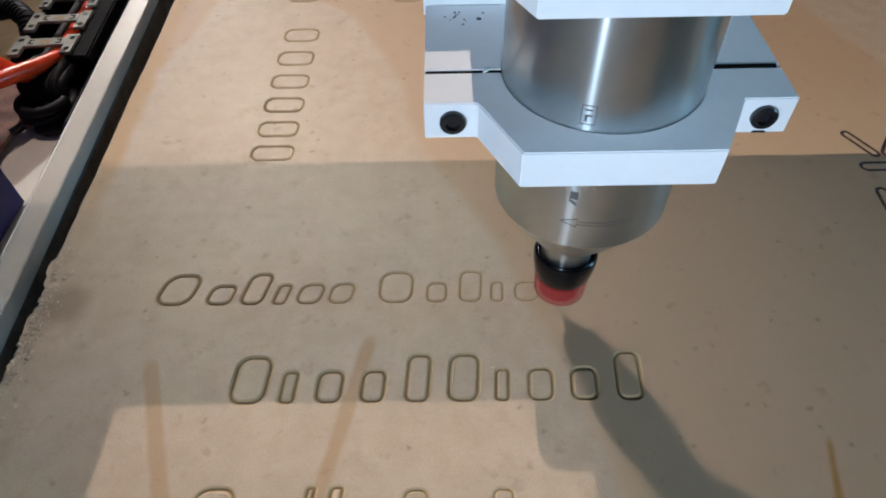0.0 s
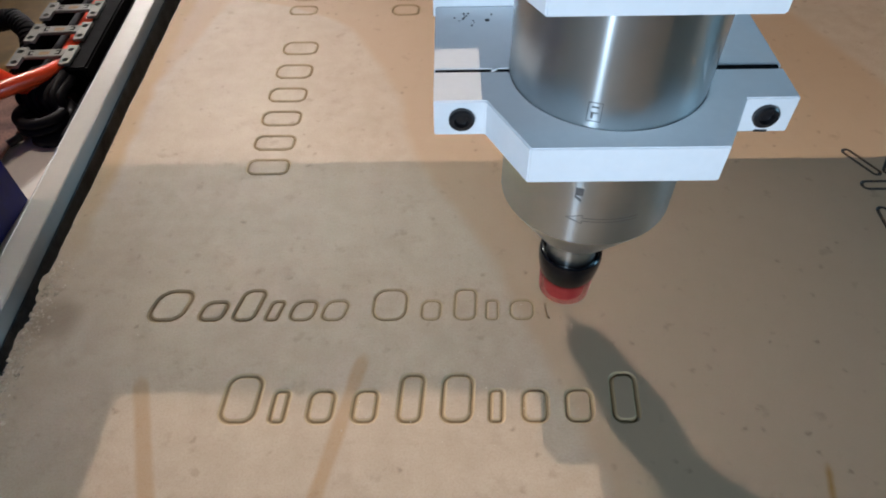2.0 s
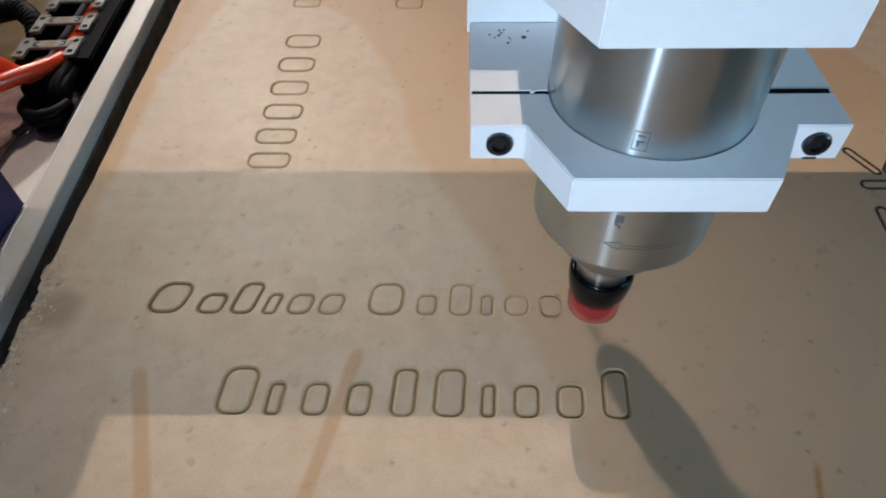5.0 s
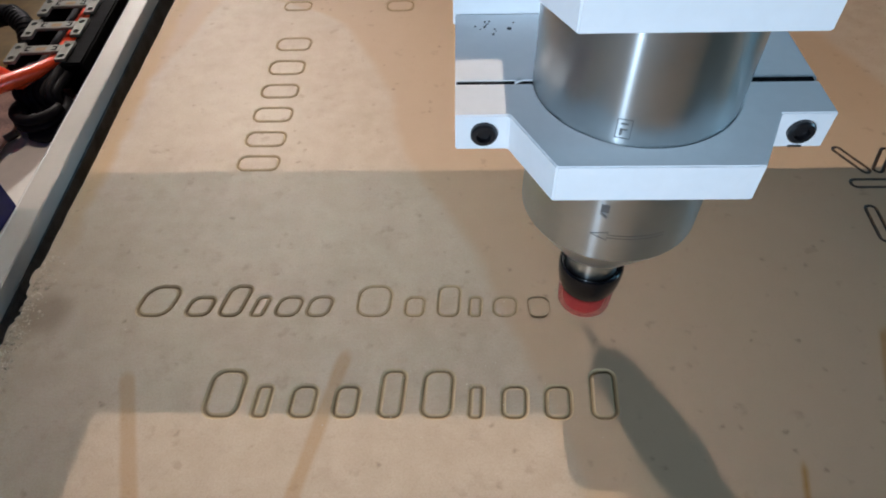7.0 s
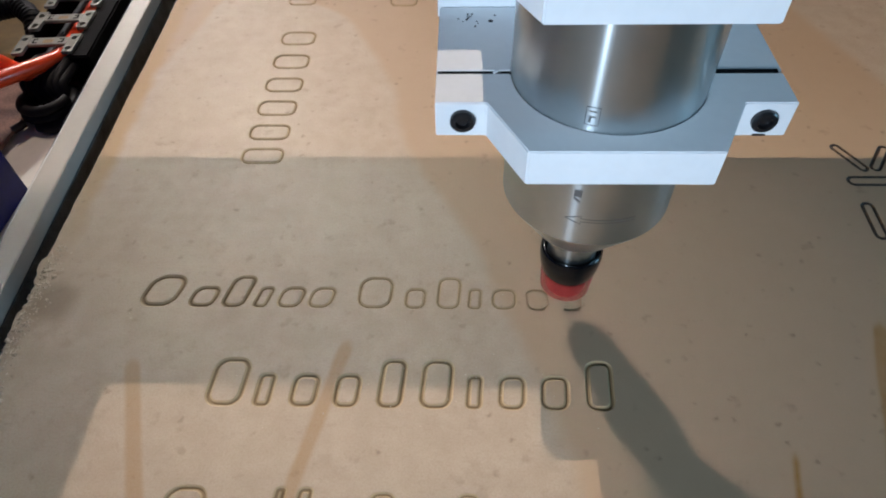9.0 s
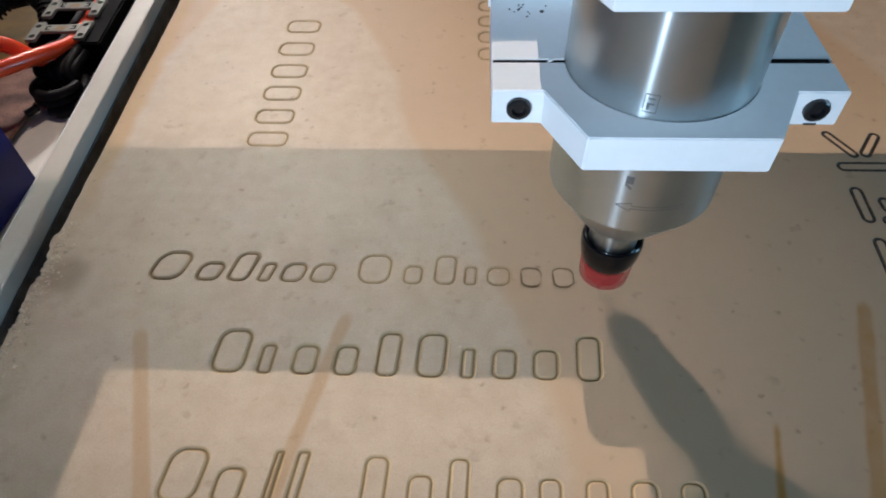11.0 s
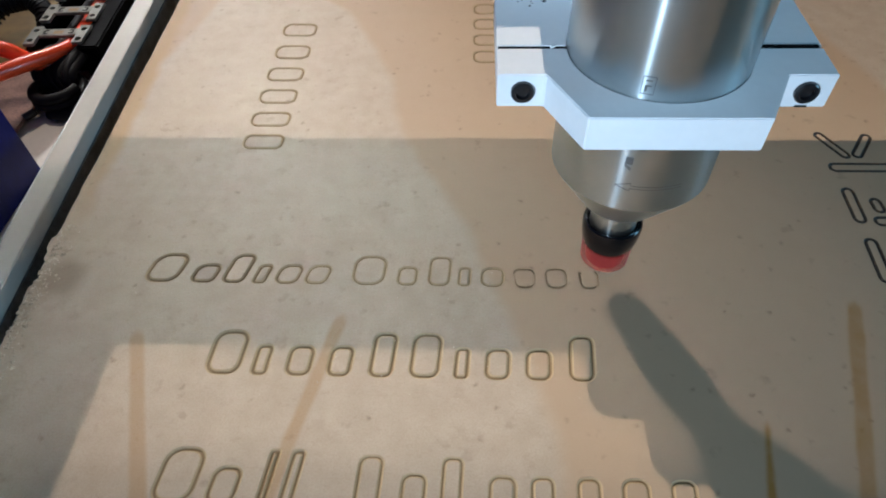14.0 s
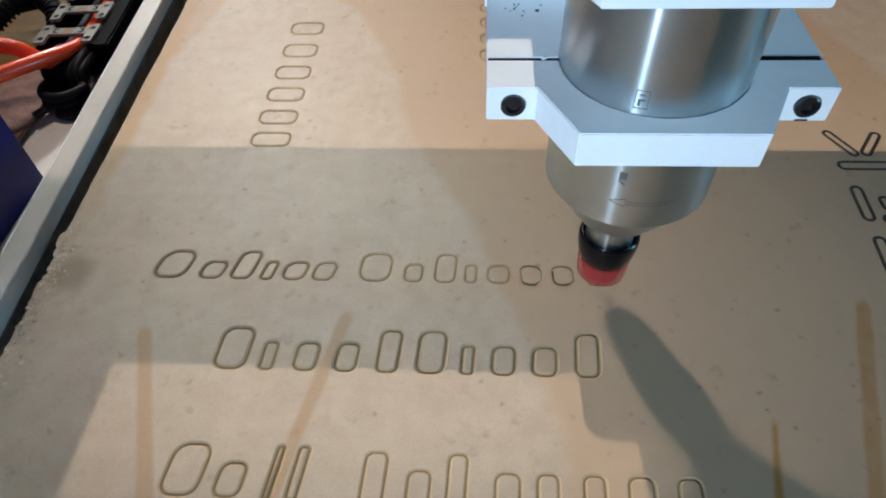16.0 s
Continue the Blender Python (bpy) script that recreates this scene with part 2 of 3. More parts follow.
BRIGHT_STEEL = simple("ground_steel", (0.62, 0.62, 0.62), 0.18, metal=1.0, vary=0.05, relief=0.02)
SATIN_STEEL = simple("satin_steel", (0.46, 0.48, 0.46), 0.36, metal=1.0, vary=0.05, scale=90, relief=0.03)
ETCH = simple("etched_mark", (0.10, 0.10, 0.10), 0.5, vary=0.2, relief=0.05)
WALL = simple("grey_wall", (0.16, 0.19, 0.23), 0.8, vary=0.1, scale=3)
PLY = simple("plywood_floor", (0.30, 0.19, 0.060), 0.6, vary=0.2, scale=8)
DECK_SHADE = simple("deck_shade_brown", (0.26, 0.15, 0.12), 0.5, vary=0.3, relief=0.3, gloss=0.2)
CONCRETE = simple("concrete", (0.20, 0.20, 0.20), 0.8, vary=0.2, scale=4)
EDGE_GLINT = simple("edge_glint", (0.80, 0.79, 0.76), 0.22, vary=0.04, relief=0.02, coat=0.8)
CRUMB = simple("fibre_crumb", (0.47, 0.38, 0.28), 0.9, vary=0.3, scale=200)
COPPER = simple("dust", (0.30, 0.20, 0.11), 0.9, vary=0.2)


# ---- building helpers ----
def obj(name, bm, mat, parent=None, label="", smooth=False):
    me = bpy.data.meshes.new(name)
    bm.to_mesh(me)
    bm.free()
    me.materials.append(mat)
    if smooth:
        for p in me.polygons:
            p.use_smooth = True
        me.set_sharp_from_angle(angle=radians(24))
    ob = new(name, me)
    if parent:
        ob.parent = parent
    if label:
        ob["label"] = label
    return ob


def part(name, bm, mat, parent, label="", smooth=False):
    return obj(name, bm, mat, parent, label, smooth)


def bevelled(bm, width, segments=2):
    if width:
        edges = [e for e in bm.edges if len(e.link_faces) == 2 and e.calc_face_angle(0) > 0.6]
        bmesh.ops.bevel(bm, geom=edges, offset=width, segments=segments, affect="EDGES", clamp_overlap=True)
    return bm


def box(x0, x1, y0, y1, z0, z1, bevel=0.0):
    bm = bmesh.new()
    bmesh.ops.create_cube(bm, size=1, matrix=Matrix.Translation(((x0 + x1) / 2, (y0 + y1) / 2, (z0 + z1) / 2)) @ Matrix.Diagonal((x1 - x0, y1 - y0, z1 - z0, 1)))
    return bevelled(bm, bevel)


def prism(points, z0, z1, bevel=0.0):
    bm = bmesh.new()
    low = [bm.verts.new((x, y, z0)) for x, y in points]
    high = [bm.verts.new((x, y, z1)) for x, y in points]
    n = len(points)
    bm.faces.new(high)
    bm.faces.new(low[::-1])
    for i in range(n):
        bm.faces.new((low[i], low[(i + 1) % n], high[(i + 1) % n], high[i]))
    bmesh.ops.recalc_face_normals(bm, faces=bm.faces)
    return bevelled(bm, bevel)


def lathe(profile, steps=64):
    """profile: (radius, z) from bottom to top, round the z axis."""
    bm = bmesh.new()
    rings = []
    for r, z in profile:
        if r < 1e-6:
            rings.append([bm.verts.new((0, 0, z))])
        else:
            rings.append([bm.verts.new((r * math.cos(2 * math.pi * i / steps), r * math.sin(2 * math.pi * i / steps), z)) for i in range(steps)])
    for a, b in zip(rings, rings[1:]):
        for i in range(steps):
            j = (i + 1) % steps
            if len(a) == 1 and len(b) == 1:
                continue
            if len(a) == 1:
                bm.faces.new((a[0], b[j], b[i]))
            elif len(b) == 1:
                bm.faces.new((a[i], a[j], b[0]))
            else:
                bm.faces.new((a[i], a[j], b[j], b[i]))
    bmesh.ops.recalc_face_normals(bm, faces=bm.faces)
    return bm


def tube(points, radius, sides=12, closed=False, wobble=0.0):
    """A round hose along a smooth line through the points."""
    pts = [Vector(p) for p in points]
    line = []
    for i in range(len(pts) - 1):
        p0, p1, p2, p3 = pts[max(i - 1, 0)], pts[i], pts[i + 1], pts[min(i + 2, len(pts) - 1)]
        for k in range(8):
            u = k / 8
            line.append(0.5 * (2 * p1 + (p2 - p0) * u + (2 * p0 - 5 * p1 + 4 * p2 - p3) * u * u + (3 * p1 - p0 - 3 * p2 + p3) * u ** 3))
    line.append(pts[-1])
    bm = bmesh.new()
    rings = []
    side = Vector((0, 0, 1))
    for i, p in enumerate(line):
        d = (line[min(i + 1, len(line) - 1)] - line[max(i - 1, 0)]).normalized()
        a = d.cross(side)
        a = a.normalized() if a.length > 1e-3 else d.orthogonal().normalized()
        b = d.cross(a).normalized()
        rings.append([bm.verts.new(p + (a * math.cos(2 * math.pi * k / sides) + b * math.sin(2 * math.pi * k / sides)) * radius) for k in range(sides)])
    for ra, rb in zip(rings, rings[1:]):
        for k in range(sides):
            bm.faces.new((ra[k], ra[(k + 1) % sides], rb[(k + 1) % sides], rb[k]))
    bm.faces.new(rings[0][::-1])
    bm.faces.new(rings[-1])
    bmesh.ops.recalc_face_normals(bm, faces=bm.faces)
    return bm


def empty(name, at=(0, 0, 0)):
    ob = new(name)
    ob.location = at
    ob.empty_display_size = 0.02
    return ob


def joined(*bms):
    out = bmesh.new()
    for bm in bms:
        me = bpy.data.meshes.new("piece")
        bm.to_mesh(me)
        bm.free()
        out.from_mesh(me)
        bpy.data.meshes.remove(me)
    return out


# ---- unseen room added round the machine, greys tuned for bounced light ----
def room():
    floor = obj("floor", box(-4, 4, -4, 5, -0.95, -0.85), CONCRETE)
    tagged(floor, "worn grey concrete workshop floor", "floor", kind="structure")
    for name, b in (("wall_north", (-4, 4, 5, 5.1, -0.85, 3.2)), ("wall_south", (-4, 4, -4.1, -4, -0.85, 3.2)),
                    ("wall_east", (4, 4.1, -4, 5, -0.85, 3.2)), ("wall_west", (-4.1, -4, -4, 5, -0.85, 3.2))):
        tagged(obj(name, box(*b), WALL), "plain grey plastered workshop wall", "wall", kind="structure")
    tagged(obj("ceiling", box(-4, 4, -4, 5, 3.2, 3.3), WALL), "plain grey workshop ceiling", "ceiling", kind="structure")


room()


# ---- board with engraved grooves ----
def rounded(x0, x1, y0, y1, inset=0.0, slant=0.0, corner=0.38):
    """Outline of one plain round-cornered bar, leaning by slant, drawn in by inset."""
    xa, xb, ya, yb = x0 + inset, x1 - inset, y0 + inset, y1 - inset
    r = max(min(x1 - x0, y1 - y0) * corner - inset, 0.0003)
    out = []
    for cx, cy, a0 in ((xb - r, yb - r, 0), (xa + r, yb - r, 90), (xa + r, ya + r, 180), (xb - r, ya + r, 270)):
        for k in range(6):
            a = radians(a0 + 18 * k)
            px, py = cx + r * math.cos(a), cy + r * math.sin(a)
            out.append((px + slant * (py - y0), py))
    return out


def bar_row(cells, y, tall, low, width, slant, change=0.0):
    """Outlined bars standing side by side: (x0, x1, is tall); width of the cut narrows along the row."""
    out = []
    for k, (x0, x1, high) in enumerate(cells):
        w = width + change * k / len(cells)
        h = tall if high else low
        out.append([rounded(x0, x1, y, y + h, q, slant) for q in (0.0, w / 2, w)])
    return out


def bar_stack(x0, x1, spans, width):
    """Outlined bars lying across, one above another: (y0, y1)."""
    return [[rounded(x0, x1, ya, yb, q) for q in (0.0, width / 2, width)] for ya, yb in spans]


def evenly(y0, y1, count):
    step = (y1 - y0) / count
    return [(y0 + step * (k + 0.13), y0 + step * (k + 0.87)) for k in range(count)]


GROOVES = []
GROOVES += bar_row([(-0.2855, -0.2615, 1), (-0.2545, -0.2370, 0), (-0.2340, -0.2180, 1), (-0.2140, -0.2040, 0), (-0.2000, -0.1835, 0), (-0.1810, -0.1650, 0)],
                   0.0005, 0.0250, 0.0165, 0.0036, 0.24, -0.0010)
GROOVES += bar_row([(-0.1500, -0.1280, 1), (-0.1210, -0.1075, 0), (-0.1015, -0.0865, 1), (-0.0825, -0.0735, 0), (-0.0682, -0.0525, 0)],
                   0.0005, 0.0245, 0.0160, 0.0026, 0.06, -0.0003)
GROOVES += bar_row([(-0.2270, -0.2050, 1), (-0.2000, -0.1890, 0), (-0.1805, -0.1640, 0), (-0.1565, -0.1410, 0), (-0.1325, -0.1170, 1), (-0.1095, -0.0905, 1),
                    (-0.0840, -0.0740, 0), (-0.0665, -0.0505, 0), (-0.0435, -0.0270, 0), (-0.0190, -0.0030, 1)],
                   -0.0645, 0.0310, 0.0215, 0.0039, 0.07, -0.0006)
GROOVES += bar_row([(-0.2350, -0.2125, 1), (-0.2070, -0.1905, 0), (-0.1810, -0.1745, 1), (-0.1695, -0.1610, 1)], -0.1365, 0.0300, 0.0205, 0.0034, 0.12)
GROOVES += bar_row([(-0.1320, -0.1180, 1), (-0.1090, -0.0950, 0), (-0.0890, -0.0770, 1), (-0.0650, -0.0500, 0), (-0.0440, -0.0310, 0), (-0.0210, -0.0080, 0),
                    (0.0010, 0.0160, 0), (0.0250, 0.0390, 0)], -0.1375, 0.0290, 0.0200, 0.0028, 0.05)
COLUMN = [(0.286, 0.308), (0.2495, 0.2715), (0.2165, 0.2370), (0.1855, 0.2055), (0.1560, 0.1750), (0.1290, 0.1470)]
GROOVES += bar_stack(-0.2510, -0.2185, COLUMN, 0.0028)
GROOVES += bar_stack(-0.2560, -0.2280, [(a + 0.226, b + 0.226) for a, b in COLUMN], 0.0028)
GROOVES += bar_stack(-0.1570, -0.1290, evenly(0.348, 0.520, 6), 0.0030)
GROOVES += bar_stack(-0.0740, -0.0510, evenly(0.240, 0.400, 6), 0.0032)
# charred outlines of plain round-ended bars: (x0, y0, x1, y1, half width)
ROUND_BARS = [(0.1885, 0.1480, 0.2000, 0.1262, 0.0042), (0.2225, 0.1460, 0.2090, 0.1268, 0.0044), (0.1885, 0.1128, 0.2340, 0.1128, 0.0052),
              (0.1880, 0.0875, 0.1868, 0.0625, 0.0048), (0.1995, 0.0600, 0.2340, 0.0600, 0.0048), (0.2030, 0.0780, 0.2032, 0.0715, 0.0044),
              (0.1858, 0.0405, 0.1838, 0.0120, 0.0048), (0.1970, 0.0260, 0.2340, 0.0260, 0.0050)]


def capsule(x0, y0, x1, y1, half):
    a = math.atan2(y1 - y0, x1 - x0)
    ring = [(x0 + half * math.cos(a + math.pi / 2 + k * math.pi / 8), y0 + half * math.sin(a + math.pi / 2 + k * math.pi / 8)) for k in range(9)]
    return ring + [(x1 + half * math.cos(a - math.pi / 2 + k * math.pi / 8), y1 + half * math.sin(a - math.pi / 2 + k * math.pi / 8)) for k in range(9)]


RINGS = [[capsule(*b[:4], b[4] - k) for k in (0.0, 0.0012, 0.0027)] for b in ROUND_BARS]
# bars that are cut while the machine runs: outline, and the second at which the right, top, left and bottom of each is cut
FRESH_WIDE = 0.0017
FRESH = [((-0.0470, -0.0330, 0.0, 0.0160), (2.7, 1.8, 0.4, 3.1)),
         ((-0.0270, -0.0130, 0.0, 0.0160), (7.9, 8.5, 9.0, 7.2)),
         ((-0.0060, 0.0065, 0.0, 0.0155), (13.4, 14.2, 12.0, 12.9))]
FRESH_RINGS = [[rounded(*cell, q) for q in (0.0, FRESH_WIDE)] for cell, _ in FRESH]


def ring_walls(bm, loops, levels):
    rows = [[bm.verts.new((x, y, z)) for x, y in ring] for ring, z in zip(loops, levels)]
    for a, b in zip(rows, rows[1:]):
        for i in range(len(a)):
            k = (i + 1) % len(a)
            bm.faces.new((a[i], b[i], b[k], a[k]))


def board():
    curve = bpy.data.curves.new("board", "CURVE")
    curve.dimensions, curve.fill_mode, curve.extrude = "2D", "BOTH", 0.0
    rim = []
    y = 1.3
    while y > -0.55:
        rough = 0.0040 if y < 0.04 else 0.0007
        jag = rough * (noise.noise((y * 45, 0.3, 0)) + 0.7 * noise.noise((y * 160, 1.3, 0)) + 0.4 * noise.noise((y * 420, 2.3, 0)))
        rim.append((-0.3545 - 0.033 * y + jag, y))
        y -= 0.003
    outline = rim + [(-0.340, -0.55), (0.90, -0.55), (0.90, 1.3)]
    cuts = [r[k] for r in RINGS + GROOVES for k in (0, 2)] + [r[k] for r in FRESH_RINGS for k in (0, 1)]
    for pts in [outline] + cuts:
        s = curve.splines.new("POLY")
        s.points.add(len(pts) - 1)
        for p, q in zip(s.points, pts):
            p.co = (*q, 0, 1)
        s.use_cyclic_u = True
    made = bpy.data.objects.new("cut", curve)
    scene.collection.objects.link(made)
    bpy.context.view_layer.update()
    top = bpy.data.meshes.new_from_object(made.evaluated_get(bpy.context.evaluated_depsgraph_get()))
    bpy.data.objects.remove(made)
    bm = bmesh.new()
    bm.from_mesh(top)
    for f in bm.faces:
        if f.normal.z < 0:
            f.normal_flip()
    # uneven broken side of the sheet
    rows = [[bm.verts.new((x + (0.0012 * noise.noise((x * 90, y * 150, z * 400)) if z < 0 else 0), y, z)) for x, y in outline] for z in (0.0, -0.006, -0.012, -0.018)]
    for a, b in zip(rows, rows[1:]):
        for i in range(len(outline)):
            j = (i + 1) % len(outline)
            bm.faces.new((a[i], b[i], b[j], a[j]))
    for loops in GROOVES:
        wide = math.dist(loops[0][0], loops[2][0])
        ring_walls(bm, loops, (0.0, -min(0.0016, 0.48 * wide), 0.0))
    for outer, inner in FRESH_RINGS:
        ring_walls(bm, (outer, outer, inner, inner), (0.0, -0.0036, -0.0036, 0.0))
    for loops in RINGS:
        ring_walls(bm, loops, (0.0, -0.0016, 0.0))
    bmesh.ops.remove_doubles(bm, verts=bm.verts, dist=2e-6)
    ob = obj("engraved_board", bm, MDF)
    tagged(ob, "tan fibreboard sheet with rows of engraved grooves and brown stains", "board")
    plugs = []
    for (outer, inner), (_, seconds) in zip(FRESH_RINGS, FRESH):
        n = len(outer)
        for side, t in enumerate(seconds):
            ids = [(side * 6 - 3 + k) % n for k in range(7)]
            ring = [outer[k] for k in ids] + [inner[k] for k in reversed(ids)]
            plugs.append((part("groove_floor", prism(ring, -0.0012, 0.0), MDF, ob), t))
    return ob, plugs


BOARD, PLUGS = board()


def bed():
    ob = obj("machine_bed", box(-0.335, 0.95, -0.56, 1.32, -0.10, -0.0185), BED_AND_SHADE)
    tagged(ob, "dark steel machine bed under the board", "machine bed", kind="structure")
    # long white side rail, placed and turned to fit the camera's view
    turn = Matrix.Translation((-0.3910, 0.160, 0)) @ Matrix.Rotation(radians(3.2), 4, "Z")
    # channel floor set high and dark, standing in for shade in the gap
    floor = obj("bed_channel", box(0.0178, 0.064, -0.80, 1.15, -0.10, -0.034), BED_AND_SHADE)
    floor.matrix_world = turn
    tagged(floor, "dark channel floor between rail and board, raised to stand in for shade", "machine bed", kind="structure")
    rail = obj("side_rail", box(0.0, 0.0176, -0.80, 1.15, -0.0740, 0.0100, 0.0006), RAIL_PAINT, smooth=True)
    rail.matrix_world = turn
    tagged(rail, "glossy white painted steel side rail of the machine", "rail")
    # pale glossy bead added for the glint along the rail's outer edge
    part("glint_bead", tube([(0.0005, -0.80, 0.0094), (0.0005, 0.2, 0.0094), (0.0005, 1.15, 0.0094)], 0.0009, 10), EDGE_GLINT, rail, "pale glossy bead added for the glint on the outer edge", smooth=True)
    # dark strip put where the rail's inner face lies in shade
    part("shade_strip", box(0.0178, 0.0186, -0.80, 1.15, -0.0335, -0.0025, 0.0002), BED_AND_SHADE, rail, "dark strip standing in for shade on the inner face")
    deck = obj("side_deck", box(-0.30, -0.001, -0.80, 1.15, -0.0700, -0.0420, 0.002), DECK_PAINT)
    deck.matrix_world = turn
    tagged(deck, "white painted steel side deck of the machine", "machine deck", kind="structure")


bed()


# ---- spindle on its clamps ----
R = 0.040


def clamp_half(sign, z0, z1):
    arc = [(R * math.cos(a) * 1.004, R * math.sin(a) * 1.004) for a in (math.pi * i / 40 for i in range(41))]
    if sign < 0:
        outer = [(-0.071, -0.0009), (-0.071, -0.021), (-0.0505, -0.021), (-0.0358, -0.050), (0.0358, -0.050), (0.0505, -0.021), (0.071, -0.021), (0.071, -0.0009)]
        inner = [(x, -max(y, 0.0009)) for x, y in arc]
    else:
        outer = [(-0.071, 0.0009), (-0.071, 0.052), (0.071, 0.052), (0.071, 0.0009)]
        inner = [(x, max(y, 0.0009)) for x, y in arc]
    return prism(outer + inner, z0, z1, 0.0005)


def bolt_head(parent, x, y, z):
    """Socket head bolt that looks along -y."""
    turn = Matrix.Translation((x, y, z)) @ Matrix.Rotation(radians(90), 4, "X")
    head = lathe([(0.0, -0.004), (0.0051, -0.004), (0.0051, 0.0017), (0.0045, 0.0024), (0.0039, 0.0025), (0.0029, 0.0026), (0.0027, 0.0004), (0.0, 0.0004)], 32)
    bmesh.ops.transform(head, matrix=turn, verts=head.verts)
    b = part("clamp_bolt", head, BLACK_OXIDE, parent, "black socket head bolt", smooth=True)
    hexa = lathe([(0.0, 0.0005), (0.0024, 0.0005), (0.0024, 0.0009), (0.0, 0.0009)], 6)
    bmesh.ops.transform(hexa, matrix=turn, verts=hexa.verts)
    part("socket", hexa, BLACK_OXIDE, b)


def wrapped(x0, x1, z0, z1, mat_r=R + 0.00015):
    """A thin patch that lies on the round body; x0, x1: arc lengths from the front."""
    bm = bmesh.new()
    n = max(2, int(abs(x1 - x0) / 0.002) + 1)
    vs = []
    for i in range(n + 1):
        a = (x0 + (x1 - x0) * i / n) / R
        vs.append([bm.verts.new((rr * math.sin(a), -rr * math.cos(a), z)) for rr, z in ((mat_r, z0), (mat_r, z1), (R - 0.001, z1), (R - 0.001, z0))])
    for a, b in zip(vs, vs[1:]):
        for k in range(4):
            bm.faces.new((a[k], b[k], b[(k + 1) % 4], a[(k + 1) % 4]))
    bm.faces.new(vs[0])
    bm.faces.new(vs[-1][::-1])
    bmesh.ops.recalc_face_normals(bm, faces=bm.faces)
    return bm


def slanted(a0, z0, a1, z1, w):
    """A thin slanting stroke on the round body between two arc places."""
    bm = bmesh.new()
    n = 6
    rows = []
    for i in range(n + 1):
        a, z = (a0 + (a1 - a0) * i / n) / R, z0 + (z1 - z0) * i / n
        rows.append([bm.verts.new((rr * math.sin(a), -rr * math.cos(a), zz)) for rr, zz in ((R + 0.00015, z), (R + 0.00015, z + w), (R - 0.001, z + w), (R - 0.001, z))])
    for a, b in zip(rows, rows[1:]):
        for k in range(4):
            bm.faces.new((a[k], b[k], b[(k + 1) % 4], a[(k + 1) % 4]))
    bm.faces.new(rows[0])
    bm.faces.new(rows[-1][::-1])
    bmesh.ops.recalc_face_normals(bm, faces=bm.faces)
    return bm


def spindle():
    s = empty("router_spindle")
    tagged(s, "brushed steel router spindle held in white clamps over the board", "spindle")
    part("body", lathe([(0.0, 0.0980), (0.0398, 0.0980), (0.0400, 0.0982), (0.0400, 0.1160), (0.0400, 0.34), (0.0, 0.34)], 128), STEEL, s, "brushed steel motor body", smooth=True)
    part("nose_cone", lathe([(0.0, 0.0712), (0.0150, 0.0712), (0.0216, 0.0711), (0.0224, 0.0717), (0.0392, 0.0968), (0.0396, 0.0978), (0.0, 0.0978)], 128), SATIN_STEEL, s, "satin turned steel nose cone", smooth=True)
    part("nose_ring", lathe([(0.0, 0.046), (0.0132, 0.046), (0.0132, 0.0640), (0.0138, 0.0646), (0.0138, 0.0730), (0.0, 0.0730)], 64), STEEL, s, "polished steel shaft end", smooth=True)
    part("collet_nut", lathe([(0.0, 0.0330), (0.0128, 0.0330), (0.0146, 0.0338), (0.0156, 0.0362), (0.0164, 0.0410), (0.0169, 0.0462), (0.0169, 0.0490), (0.0165, 0.0508), (0.0157, 0.0517), (0.0148, 0.0514), (0.0143, 0.0500), (0.0141, 0.0480), (0.0, 0.0480)], 64), NUT_BLACK, s, "glossy black collet nut", smooth=True)
    part("depth_ring", lathe([(0.0030, 0.0168), (0.0118, 0.0168), (0.0142, 0.0188), (0.0149, 0.0325), (0.0030, 0.0325)], 48), RED_RING, s, "blurred red plastic ring on the spinning bit", smooth=True)
    # opaque hub added inside the ring to deepen its cast shadow
    part("ring_hub", lathe([(0.0030, 0.0158), (0.0085, 0.0158), (0.0112, 0.0188), (0.0126, 0.0324), (0.0030, 0.0324)], 40), HUB_RED, s, "dark red hub of the spinning ring, opaque so it casts shadow", smooth=True)
    part("router_bit", lathe([(0.0, -0.0010), (0.0003, -0.0008), (0.0015, 0.0045), (0.0016, 0.0150), (0.0028, 0.0190), (0.0028, 0.0340), (0.0, 0.0340)], 20), BRIGHT_STEEL, s, "thin steel engraving bit", smooth=True)
    for z0, z1 in ((0.1450, 0.1615), (0.2120, 0.2285)):
        front = part("front_clamp", clamp_half(-1, z0, z1), WHITE_PAINT, s, "white bevelled front half of the clamp")
        for x in (-0.0600, 0.0600):
            bolt_head(front, x, -0.021, (z0 + z1) / 2)
        # black fillers put in as the shade of the deep slit
        part("slit_shade", box(-0.0705, -0.0402, -0.00088, 0.00088, z0 + 0.0005, z1 - 0.0003), CHAIN_BLACK, s, "black filler standing in for shade in the clamp slit")
        part("slit_shade", box(0.0402, 0.0690, -0.00088, 0.00135, z1 - 0.0040, z1 + 0.0003), CHAIN_BLACK, s, "black filler standing in for shade in the clamp slit")
        part("rear_clamp", clamp_half(1, z0, z1), WHITE_PAINT, s, "white rear half of the clamp")
    part("mounting_plate", box(-0.072, 0.072, 0.0525, 0.0700, 0.155, 0.46, 0.001), WHITE_PAINT, s, "white upright mounting plate")
    # carriage stands out of view, its height set to shade the board
    part("carriage", box(-0.080, 0.080, 0.0705, 0.1490, 0.300, 0.86, 0.002), WHITE_PAINT, s, "white carriage that slides on the beam")
